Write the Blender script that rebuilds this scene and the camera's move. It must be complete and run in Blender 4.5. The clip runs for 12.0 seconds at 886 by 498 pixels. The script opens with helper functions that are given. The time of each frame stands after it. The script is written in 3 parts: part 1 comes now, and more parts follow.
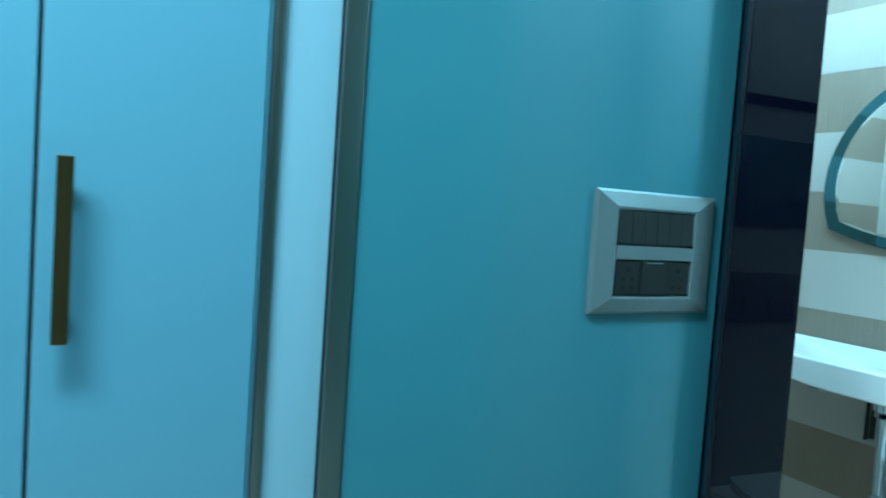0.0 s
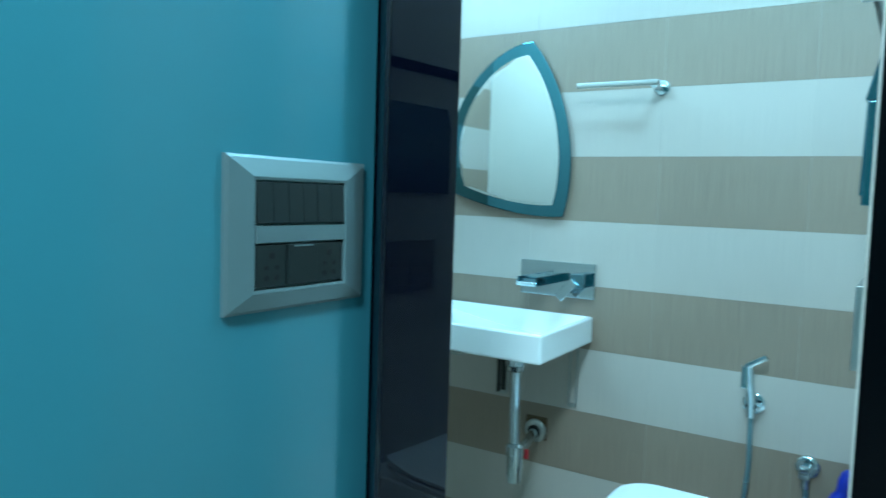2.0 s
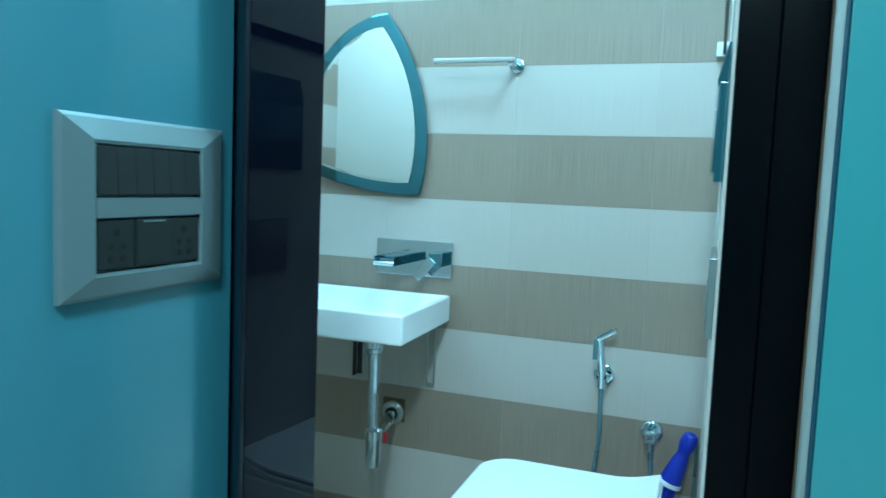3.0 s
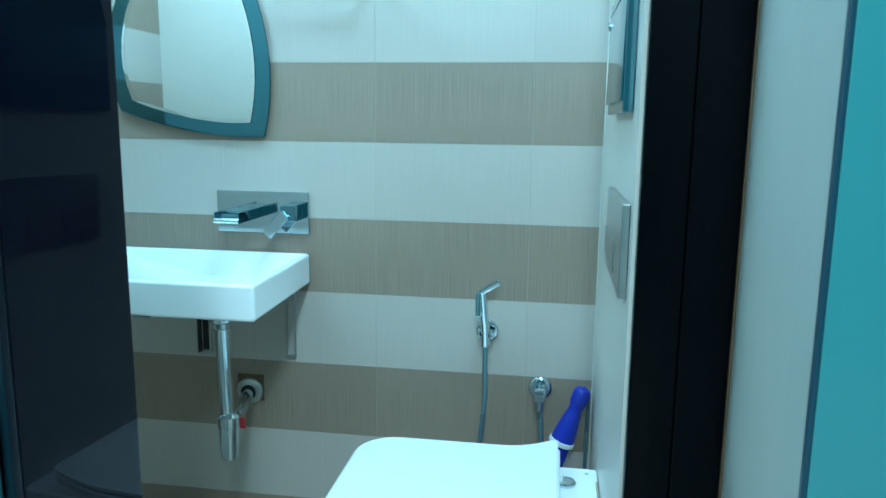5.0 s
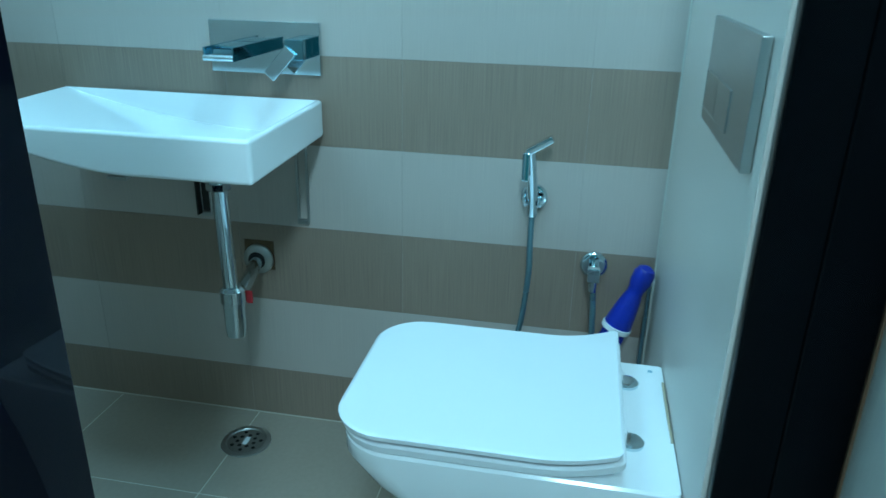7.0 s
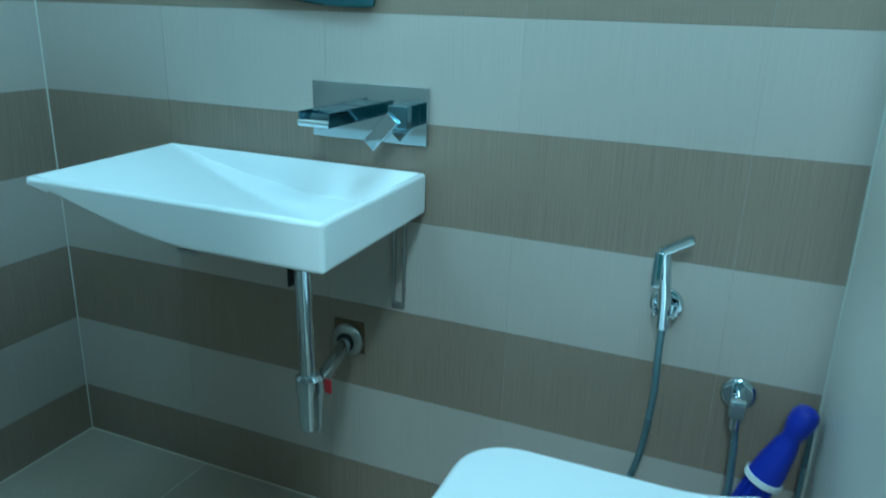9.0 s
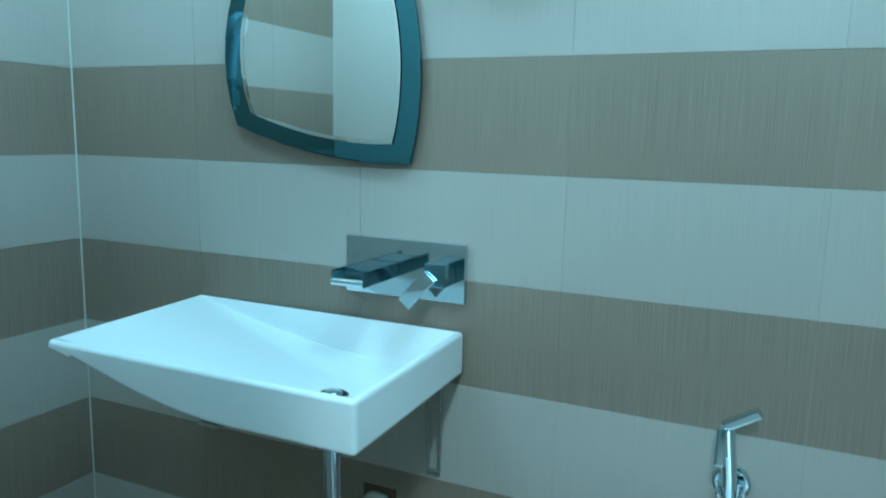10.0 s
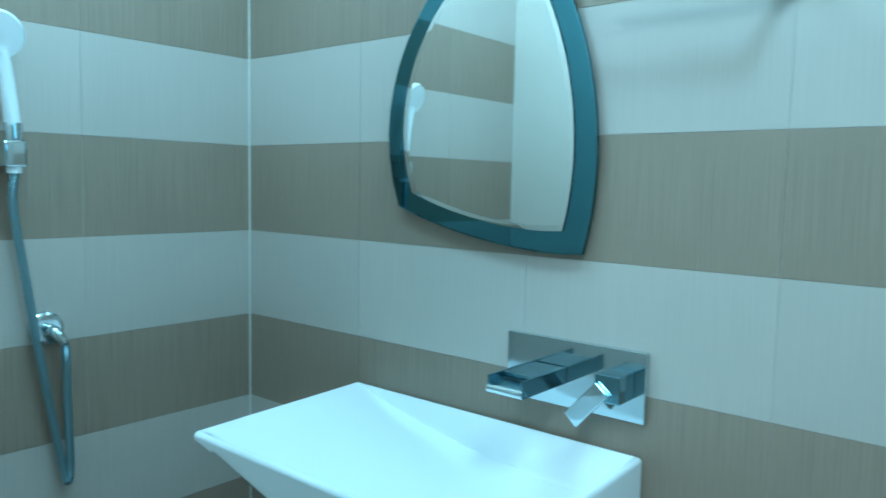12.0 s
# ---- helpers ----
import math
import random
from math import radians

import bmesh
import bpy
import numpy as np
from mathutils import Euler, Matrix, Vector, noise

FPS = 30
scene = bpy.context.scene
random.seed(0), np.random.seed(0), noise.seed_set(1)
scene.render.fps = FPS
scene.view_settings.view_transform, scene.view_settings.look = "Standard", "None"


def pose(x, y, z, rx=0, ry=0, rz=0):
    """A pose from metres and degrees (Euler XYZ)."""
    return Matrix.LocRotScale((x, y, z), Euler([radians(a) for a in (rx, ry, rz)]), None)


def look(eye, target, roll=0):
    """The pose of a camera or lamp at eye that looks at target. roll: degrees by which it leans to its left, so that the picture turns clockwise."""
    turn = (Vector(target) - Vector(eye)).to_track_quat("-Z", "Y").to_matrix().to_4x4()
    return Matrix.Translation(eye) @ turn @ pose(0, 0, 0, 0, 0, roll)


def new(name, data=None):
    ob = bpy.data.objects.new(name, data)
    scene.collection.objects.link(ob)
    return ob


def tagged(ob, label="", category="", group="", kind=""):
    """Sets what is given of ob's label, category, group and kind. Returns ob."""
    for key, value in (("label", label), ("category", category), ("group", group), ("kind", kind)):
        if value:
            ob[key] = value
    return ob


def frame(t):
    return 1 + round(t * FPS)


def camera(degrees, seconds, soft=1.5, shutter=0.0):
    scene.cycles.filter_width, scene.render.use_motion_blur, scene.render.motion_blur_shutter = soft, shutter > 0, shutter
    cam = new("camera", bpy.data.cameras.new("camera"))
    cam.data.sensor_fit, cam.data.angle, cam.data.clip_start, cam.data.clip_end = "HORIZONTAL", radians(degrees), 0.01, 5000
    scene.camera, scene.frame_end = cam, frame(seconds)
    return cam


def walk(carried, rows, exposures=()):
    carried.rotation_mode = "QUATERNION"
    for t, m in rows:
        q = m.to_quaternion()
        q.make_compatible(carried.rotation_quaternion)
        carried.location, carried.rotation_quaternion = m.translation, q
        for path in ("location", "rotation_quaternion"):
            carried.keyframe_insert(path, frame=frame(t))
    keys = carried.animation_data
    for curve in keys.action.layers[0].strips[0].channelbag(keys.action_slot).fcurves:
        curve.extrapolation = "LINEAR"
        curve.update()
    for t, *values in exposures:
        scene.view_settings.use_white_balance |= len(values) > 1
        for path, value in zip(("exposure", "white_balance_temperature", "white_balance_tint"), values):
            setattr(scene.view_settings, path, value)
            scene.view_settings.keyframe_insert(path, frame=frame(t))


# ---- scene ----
cam = camera(62.31, 12.0, soft=1.5, shutter=0.5)
# seconds, eye x, y, z, pitch, roll, yaw
PATH = [
    (0.0, -2.320, -0.274, 1.199, -3.37, -3.98, -28.43),
    (0.5, -2.259, -0.243, 1.208, -3.67, -3.64, -33.35),
    (1.0, -2.210, -0.172, 1.205, -3.36, -1.91, -42.01),
    (1.5, -2.168, -0.113, 1.197, -3.51, -1.33, -49.39),
    (2.0, -2.154, -0.069, 1.201, -4.13, -1.85, -57.03),
    (2.5, -2.140, -0.008, 1.195, -4.73, -2.13, -64.81),
    (3.0, -2.116, 0.011, 1.185, -5.09, -2.28, -69.63),
    (3.5, -2.061, 0.032, 1.180, -4.29, -2.11, -73.83),
    (3.7, -2.028, 0.045, 1.179, -4.24, -1.62, -75.92),
    (5.5, -1.771, 0.148, 1.190, -12.09, -0.57, -82.87),
    (6.0, -1.683, 0.187, 1.161, -15.70, -0.52, -83.84),
    (6.5, -1.624, 0.202, 1.149, -19.77, -1.03, -82.49),
    (7.0, -1.549, 0.189, 1.138, -21.63, -1.10, -78.98),
    (7.2, -1.520, 0.188, 1.134, -22.18, -1.08, -77.63),
    (9.0, -1.292, 0.184, 1.147, -18.08, -1.74, -67.00),
    (9.5, -1.236, 0.217, 1.173, -12.77, -1.31, -66.03),
    (10.0, -1.219, 0.239, 1.205, -8.96, -1.24, -64.93),
    (10.5, -1.188, 0.257, 1.215, -6.26, -1.41, -62.45),
    (11.0, -1.140, 0.275, 1.215, -4.65, -1.88, -59.41),
    (11.5, -1.084, 0.283, 1.236, -4.51, -1.58, -55.89),
    (12.0, -1.049, 0.298, 1.255, -5.04, -1.14, -50.22),
]
# seconds, stops, kelvin, tint
EXPOSURES = [(0.0, 0.09, 6380, 10), (2.5, 0.10, 6380, 10), (3.7, 0.16, 6400, 11), (5.5, 0.05, 6460, 11), (7.2, -0.38, 6080, 8), (9.0, -0.46, 6330, 6), (10.5, -0.32, 6400, 10), (12.0, -0.18, 6430, 11)]
walk(cam, [(t, pose(x, y, z, 90 + pitch, roll, yaw)) for t, x, y, z, pitch, roll, yaw in PATH], EXPOSURES)

# ---------------------------------------------------------------- light
world = bpy.data.worlds.new("world")
world.use_nodes = True
world.node_tree.nodes["Background"].inputs[0].default_value = (0.01, 0.015, 0.018, 1)
scene.world = world


def area_lamp(name, place, target, size, size_y, watts, colour):
    data = bpy.data.lights.new(name, "AREA")
    data.shape, data.size, data.size_y, data.energy, data.color = "RECTANGLE", size, size_y, watts, colour
    ob = new(name, data)
    ob.matrix_world = look(place, target)
    return ob


COOL = (0.29, 0.73, 1.0)
# Both out of view; the second is a soft fill added without a known source.
LAMPS = ((-0.68, 0.15, 2.28, 28.5, 0.09), (-0.56, 1.30, 2.24, 37, 0.24))
for lx, ly, lz, watts, size in LAMPS:
    bulb = bpy.data.lights.new("bathroom_light", "POINT")
    bulb.energy, bulb.color, bulb.shadow_soft_size = watts, COOL, size
    new("bathroom_light", bulb).location = (lx, ly, lz)
# Unseen bedroom lamp, added and placed to brighten the panels towards the left.
area_lamp("bedroom_light", (-2.95, 0.02, 2.655), (-2.95, 0.02, 0), 1.2, 0.28, 84, (0.50, 0.86, 1.0))

# ---------------------------------------------------------------- materials


def material(name, colour, rough=0.5, metal=0.0, coat=0.0, grain=0.0, scale=(60, 60, 60), bump=0.0, blotch=0.08, rnd=0.0, spec=0.5, wear=0.35):
    """A surface with blotches at hand size, fine grain along the scale's long way, and a little relief."""
    m = bpy.data.materials.new(name)
    m.use_nodes = True
    nt = m.node_tree
    bsdf = nt.nodes["Principled BSDF"]
    bsdf.inputs["Metallic"].default_value = metal
    bsdf.inputs["Roughness"].default_value = rough
    bsdf.inputs["Coat Weight"].default_value = coat
    bsdf.inputs["Coat Roughness"].default_value = 0.08
    bsdf.inputs["Specular IOR Level"].default_value = spec
    tex = nt.nodes.new("ShaderNodeTexCoord")
    geo = nt.nodes.new("ShaderNodeNewGeometry")
    mapping = nt.nodes.new("ShaderNodeMapping")
    mapping.inputs["Scale"].default_value = scale
    nt.links.new(geo.outputs["Position"], mapping.inputs["Vector"])
    fine = nt.nodes.new("ShaderNodeTexNoise")
    fine.inputs["Scale"].default_value, fine.inputs["Detail"].default_value = 1.0, 4
    nt.links.new(mapping.outputs[0], fine.inputs["Vector"])
    big = nt.nodes.new("ShaderNodeTexNoise")
    big.inputs["Scale"].default_value, big.inputs["Detail"].default_value = 3.0, 3
    nt.links.new(geo.outputs["Position"], big.inputs["Vector"])
    # factor = 1 + grain * (fine - .5) + blotch * (big - .5) + rnd * (random - .5)
    def scaled(out, amount, centre=0.5):
        a = nt.nodes.new("ShaderNodeMath")
        a.operation = "SUBTRACT"
        nt.links.new(out, a.inputs[0])
        a.inputs[1].default_value = centre
        b = nt.nodes.new("ShaderNodeMath")
        b.operation = "MULTIPLY"
        nt.links.new(a.outputs[0], b.inputs[0])
        b.inputs[1].default_value = amount * 2
        return b.outputs[0]
    info = nt.nodes.new("ShaderNodeObjectInfo")
    total = None
    for out in (scaled(fine.outputs[0], grain), scaled(big.outputs[0], blotch), scaled(info.outputs["Random"], rnd)):
        add = nt.nodes.new("ShaderNodeMath")
        add.operation = "ADD"
        nt.links.new(out, add.inputs[0])
        if total is None:
            add.inputs[1].default_value = 1.0
        else:
            nt.links.new(total, add.inputs[1])
        total = add.outputs[0]
    mul = nt.nodes.new("ShaderNodeVectorMath")
    mul.operation = "SCALE"
    mul.inputs[0].default_value = colour
    nt.links.new(total, mul.inputs["Scale"])
    nt.links.new(mul.outputs[0], bsdf.inputs["Base Color"])
    rr = nt.nodes.new("ShaderNodeMath")
    rr.operation = "MULTIPLY_ADD"
    nt.links.new(big.outputs[0], rr.inputs[0])
    rr.inputs[1].default_value, rr.inputs[2].default_value = rough * wear, rough * (1 - wear / 2)
    nt.links.new(rr.outputs[0], bsdf.inputs["Roughness"])
    if bump:
        b = nt.nodes.new("ShaderNodeBump")
        b.inputs["Strength"].default_value, b.inputs["Distance"].default_value = bump, 0.001
        nt.links.new(fine.outputs[0], b.inputs["Height"])
        nt.links.new(b.outputs[0], bsdf.inputs["Normal"])
    return m


STREAK = (620, 620, 6)
TILE_PALE = material("pale_tile", (0.490, 0.42, 0.372), 0.38, grain=0.12, scale=STREAK, bump=0.25, blotch=0.04, rnd=0.02)
TILE_BROWN = material("beige_tile", (0.292, 0.211, 0.161), 0.40, grain=0.37, scale=STREAK, bump=0.35, blotch=0.10, rnd=0.04)
TILE_PLAIN = material("plain_pale_tile", (0.73, 0.655, 0.585), 0.35, grain=0.05, scale=STREAK, bump=0.2, blotch=0.05)
JOINT = material("beige_grout", (0.46, 0.40, 0.355), 0.8, grain=0.1, scale=(300, 300, 300), bump=0.3)
GROUT = material("white_grout", (0.68, 0.66, 0.60), 0.8, grain=0.1, scale=(300, 300, 300), bump=0.3)
FLOOR_TILE = material("floor_tile", (0.335, 0.268, 0.213), 0.45, grain=0.10, scale=(90, 90, 90), bump=0.15, blotch=0.10, rnd=0.05)
FLOOR_GROUT = material("floor_grout", (0.62, 0.55, 0.46), 0.85, grain=0.12, scale=(200, 200, 200), bump=0.3)
CERAMIC = material("white_ceramic", (0.92, 0.925, 0.925), 0.12, coat=0.4, blotch=0.015)
SEAT_WHITE = material("white_plastic", (0.86, 0.87, 0.88), 0.22, coat=0.2, blotch=0.015)
# Chrome once more, with the dark teal room it mirrors put into its colour.
CHROME_DARK_REFLECTION = material("chrome_dark_reflection", (0.17, 0.35, 0.42), 0.12, metal=1.0, blotch=0.06)
CHROME = material("chrome", (0.60, 0.70, 0.74), 0.08, metal=1.0, blotch=0.06)
DULL_STEEL = material("dull_steel", (0.42, 0.42, 0.40), 0.38, metal=1.0, grain=0.15, scale=(150, 150, 30), blotch=0.2)
DARK_STEEL = material("dark_steel", (0.05, 0.047, 0.042), 0.5, metal=0.6, blotch=0.3, grain=0.2)
SATIN = material("satin_steel", (0.50, 0.51, 0.50), 0.34, metal=1.0, grain=0.06, scale=(30, 30, 900), blotch=0.05)
MIRROR = material("mirror_glass", (0.86, 0.88, 0.86), 0.02, metal=1.0, blotch=0.01)
TEAL_GLASS = material("teal_mirror_glass", (0.075, 0.245, 0.30), 0.035, metal=1.0, blotch=0.05)
BLACK_GLOSS = material("black_gloss_laminate", (0.002, 0.003, 0.009), 0.03, blotch=0.1, grain=0.05, scale=(60, 60, 4), spec=0.15, wear=0.1)
BLACK_MATT = material("black_frame_paint", (0.0012, 0.0016, 0.0022), 0.40, blotch=0.2, grain=0.1, scale=(60, 60, 6), bump=0.1, spec=0.06)
BLACK_SATIN = material("black_satin_frame", (0.0012, 0.0018, 0.003), 0.24, blotch=0.2, grain=0.1, scale=(60, 60, 6), bump=0.0, spec=0.10)
TEAL_LAMINATE = material("teal_laminate", (0.040, 0.268, 0.280), 0.30, coat=0.4, grain=0.03, scale=(500, 500, 500), blotch=0.02, wear=0.1)
EDGE_NAVY = material("navy_lipping", (0.0016, 0.006, 0.014), 0.3, spec=0.3)
EDGE_BLUE = material("dark_blue_edge", (0.009, 0.055, 0.085), 0.35)
SEALANT_BROWN = material("brown_sealant", (0.20, 0.10, 0.055), 0.7, blotch=0.3, grain=0.2)
BLUE = material("teal_blue_laminate", (0.050, 0.245, 0.300), 0.28, coat=0.45, grain=0.03, scale=(500, 500, 500), blotch=0.0, wear=0.0)
LIGHT_BLUE = material("light_blue_laminate", (0.13, 0.36, 0.47), 0.28, coat=0.45, grain=0.03, scale=(500, 500, 500), blotch=0.0, wear=0.0)
TEAL_PAINT = material("teal_paint", (0.048, 0.25, 0.255), 0.5, grain=0.04, scale=(80, 80, 80), blotch=0.05, bump=0.1)
WHITE_PAINT = material("pale_plaster", (0.59, 0.545, 0.48), 0.6, grain=0.05, scale=(160, 160, 6), blotch=0.06, bump=0.15)
CEILING = material("ceiling_paint", (0.78, 0.78, 0.76), 0.7, grain=0.05, scale=(60, 60, 60), blotch=0.05, bump=0.1)
BRONZE = material("antique_brass", (0.25, 0.15, 0.062), 0.34, metal=1.0, blotch=0.2, grain=0.15, scale=(300, 300, 10))
ALUMINIUM = material("aluminium_profile", (0.30, 0.30, 0.28), 0.35, metal=1.0, blotch=0.06, grain=0.06, scale=(400, 400, 4))
PLATE_GREY = material("metallic_grey_plastic", (0.215, 0.285, 0.295), 0.38, metal=0.45, blotch=0.03, grain=0.03, scale=(700, 700, 700))
SWITCH_DARK = material("graphite_plastic", (0.012, 0.018, 0.018), 0.42, blotch=0.05, grain=0.10, scale=(900, 900, 60))
# Black for flat discs that stand in for the shade inside holes and gaps.
HOLE_SHADE = material("hole_shade_black", (0.004, 0.004, 0.004), 0.7)
BRUSH_BLUE = material("blue_plastic", (0.006, 0.025, 0.34), 0.30, coat=0.2, blotch=0.06)
BRUSH_WHITE = material("white_collar_plastic", (0.75, 0.76, 0.76), 0.35)
HOSE = material("steel_hose", (0.19, 0.33, 0.37), 0.28, metal=0.7, blotch=0.1)
RED_TAG = material("red_sticker", (0.55, 0.03, 0.04), 0.5)
STAIN = material("dark_rust_stain", (0.11, 0.065, 0.03), 0.8, blotch=0.5, grain=0.4)
RUST = material("yellowed_sealant", (0.48, 0.38, 0.26), 0.7, blotch=0.3, grain=0.2)
FROST = material("hand_shower_plastic", (0.80, 0.83, 0.84), 0.25, blotch=0.03)
# Paler than BLUE: the narrow panel's bright reflection is put into the base colour.
NARROW_BLUE = material("highlit_blue_laminate", (0.30, 0.52, 0.62), 0.22, coat=0.5, grain=0.03, scale=(500, 500, 500), blotch=0.0)
WOOD_FLOOR = material("bedroom_floor_tile", (0.42, 0.40, 0.37), 0.3, blotch=0.08, grain=0.05)
GLOW = bpy.data.materials.new("lamp_diffuser")
GLOW.use_nodes = True
GLOW.node_tree.nodes["Principled BSDF"].inputs["Emission Color"].default_value = (*COOL, 1)
GLOW.node_tree.nodes["Principled BSDF"].inputs["Emission Strength"].default_value = 6.0

# ---------------------------------------------------------------- mesh helpers


def weigh_normals(me):
    """Corner normals weighted by face area, so that broad flat faces stay flat beside their rounded edges."""
    round_about = [[] for _ in me.vertices]
    for p in me.polygons:
        for v in p.vertices:
            round_about[v].append(p.index)
    flat = [p.normal.copy() for p in me.polygons]
    size = [p.area for p in me.polygons]
    limit = math.cos(radians(38))
    normals = []
    for p in me.polygons:
        n = flat[p.index]
        for v in p.vertices:
            total = Vector((0, 0, 0))
            for k in round_about[v]:
                if flat[k].dot(n) > limit:
                    total += flat[k] * size[k]
            normals.append(total.normalized() if total.length > 0 else n)
    me.normals_split_custom_set(normals)


def mesh_of(bm, name, mat, smooth=False):
    me = bpy.data.meshes.new(name)
    bmesh.ops.recalc_face_normals(bm, faces=bm.faces)
    bm.to_mesh(me)
    bm.free()
    me.materials.append(mat)
    if smooth:
        me.shade_smooth()
        me.set_sharp_from_angle(angle=radians(38))
        weigh_normals(me)
    return me


def part(name, bm, mat, parent=None, label="", smooth=True):
    ob = new(name, mesh_of(bm, name, mat, smooth))
    if parent is not None:
        ob.parent = parent
    if label:
        ob["label"] = label
    return ob


def thing(name, place, label, category, group="", kind=""):
    ob = new(name)
    ob.empty_display_size = 0.05
    ob.matrix_world = Matrix.Translation(place)
    return tagged(ob, label, category, group, kind)


def structure(name, bm, mat, label, category, smooth=False):
    return tagged(part(name, bm, mat, None, "", smooth), label, category, "", "structure")


def box(x0, x1, y0, y1, z0, z1, bevel=0.0, segments=2, bm=None):
    """A box between the corners, its edges rounded."""
    own = bmesh.new()
    bmesh.ops.create_cube(own, size=1, matrix=Matrix.Translation(((x0 + x1) / 2, (y0 + y1) / 2, (z0 + z1) / 2)) @ Matrix.Diagonal((x1 - x0, y1 - y0, z1 - z0, 1)))
    if bevel:
        bmesh.ops.bevel(own, geom=own.edges[:], offset=bevel, segments=segments, profile=0.5, affect="EDGES")
    return merged(bm, own)


def merged(bm, own):
    if bm is None:
        return own
    me = bpy.data.meshes.new("piece")
    own.to_mesh(me)
    own.free()
    bm.from_mesh(me)
    bpy.data.meshes.remove(me)
    return bm


def lathe(rings, at, axis=(0, 0, 1), sides=24, bm=None):
    """Rings (radius, height) turned about an axis through at."""
    own = bmesh.new()
    q = Vector((0, 0, 1)).rotation_difference(Vector(axis)).to_matrix().to_4x4()
    m = Matrix.Translation(at) @ q
    loops = []
    for r, h in rings:
        loops.append([own.verts.new(m @ Vector((r * math.cos(2 * math.pi * k / sides), r * math.sin(2 * math.pi * k / sides), h))) for k in range(sides)])
    for a, b in zip(loops, loops[1:]):
        for k in range(sides):
            own.faces.new((a[k], a[(k + 1) % sides], b[(k + 1) % sides], b[k]))
    own.faces.new(loops[0][::-1])
    own.faces.new(loops[-1])
    return merged(bm, own)


def rounded_path(points, steps=8):
    """A smooth run through the points (Catmull-Rom)."""
    p = [Vector(q) for q in points]
    p = [2 * p[0] - p[1]] + p + [2 * p[-1] - p[-2]]
    out = []
    for i in range(1, len(p) - 2):
        for s in range(steps):
            t = s / steps
            out.append(0.5 * ((2 * p[i]) + (p[i + 1] - p[i - 1]) * t + (2 * p[i - 1] - 5 * p[i] + 4 * p[i + 1] - p[i + 2]) * t * t + (3 * p[i] - p[i - 1] - 3 * p[i + 1] + p[i + 2]) * t ** 3))
    out.append(p[-2])
    return out


def tube(points, radius, sides=12, ripple=0.0, bm=None):
    """A round bar along the points; ripple rings it like a metal hose."""
    own = bmesh.new()
    loops = []
    side = Vector((0.3, 0.9, 0.2))
    for i, c in enumerate(points):
        way = (points[min(i + 1, len(points) - 1)] - points[max(i - 1, 0)]).normalized()
        u = (side - side.dot(way) * way).normalized()
        w = way.cross(u)
        side = u
        r = radius + (ripple if i % 2 else 0)
        loops.append([own.verts.new(c + r * (math.cos(2 * math.pi * k / sides) * u + math.sin(2 * math.pi * k / sides) * w)) for k in range(sides)])
    for a, b in zip(loops, loops[1:]):
        for k in range(sides):
            own.faces.new((a[k], a[(k + 1) % sides], b[(k + 1) % sides], b[k]))
    own.faces.new(loops[0][::-1])
    own.faces.new(loops[-1])
    return merged(bm, own)


def prism(outline, depth, place, bevel=0.0):
    """An outline of (a, b) pairs, extruded by depth along its normal and then placed."""
    own = bmesh.new()
    f = own.faces.new([own.verts.new((a, b, 0)) for a, b in outline])
    r = bmesh.ops.extrude_face_region(own, geom=[f])
    bmesh.ops.translate(own, verts=[v for v in r["geom"] if isinstance(v, bmesh.types.BMVert)], vec=(0, 0, depth))
    if bevel:
        bmesh.ops.recalc_face_normals(own, faces=own.faces)
        bmesh.ops.bevel(own, geom=[e for e in own.edges if e.calc_face_angle(0) > 0.6], offset=bevel, segments=2, profile=0.5, affect="EDGES")
    bmesh.ops.transform(own, matrix=place, verts=own.verts)
    return own


# faces of a wall: first outline axis runs along y, second up, depth towards -x
ON_BACK = Matrix(((0, 0, -1, 0), (1, 0, 0, 0), (0, 1, 0, 0), (0, 0, 0, 1)))

# ---------------------------------------------------------------- structure
WIDE = 1.768          # right wall to left wall of the bathroom
INNER = -1.140        # inner face of the door wall
HIGH = 2.40           # bathroom ceiling
TALL = 2.70           # bedroom ceiling
SKIN = 0.0009         # tile thickness
STRIPES = [0.0, 0.137] + [0.137 + 0.2 * k for k in range(1, 12)] + [HIGH]

structure("wall_back", box(SKIN, 0.12, -0.30, WIDE + 0.12, 0, HIGH), JOINT, "bathroom wall clad in striped beige and white tiles", "wall")
structure("wall_left", box(INNER, SKIN - 0.001, WIDE + SKIN, WIDE + 0.12, 0, HIGH), JOINT, "bathroom wall clad in striped beige and white tiles", "wall")
structure("wall_right", box(-0.752, SKIN - 0.001, -0.125, 0.0, 0, HIGH), TILE_PLAIN, "plain pale tiled wall behind the toilet", "wall")
structure("wall_door_side", box(-1.20, INNER, 0.69, WIDE + 0.12, 0, TALL), TILE_PLAIN, "plain pale wall beside the bathroom door", "wall")
structure("floor", box(-1.20, 0.12, -0.30, WIDE + 0.12, -0.06, -0.0007), FLOOR_GROUT, "beige floor joints of the bathroom", "floor")
structure("ceiling", box(-1.05, 0.12, -0.15, WIDE + 0.12, HIGH, HIGH + 0.06), CEILING, "white painted bathroom ceiling", "ceiling")
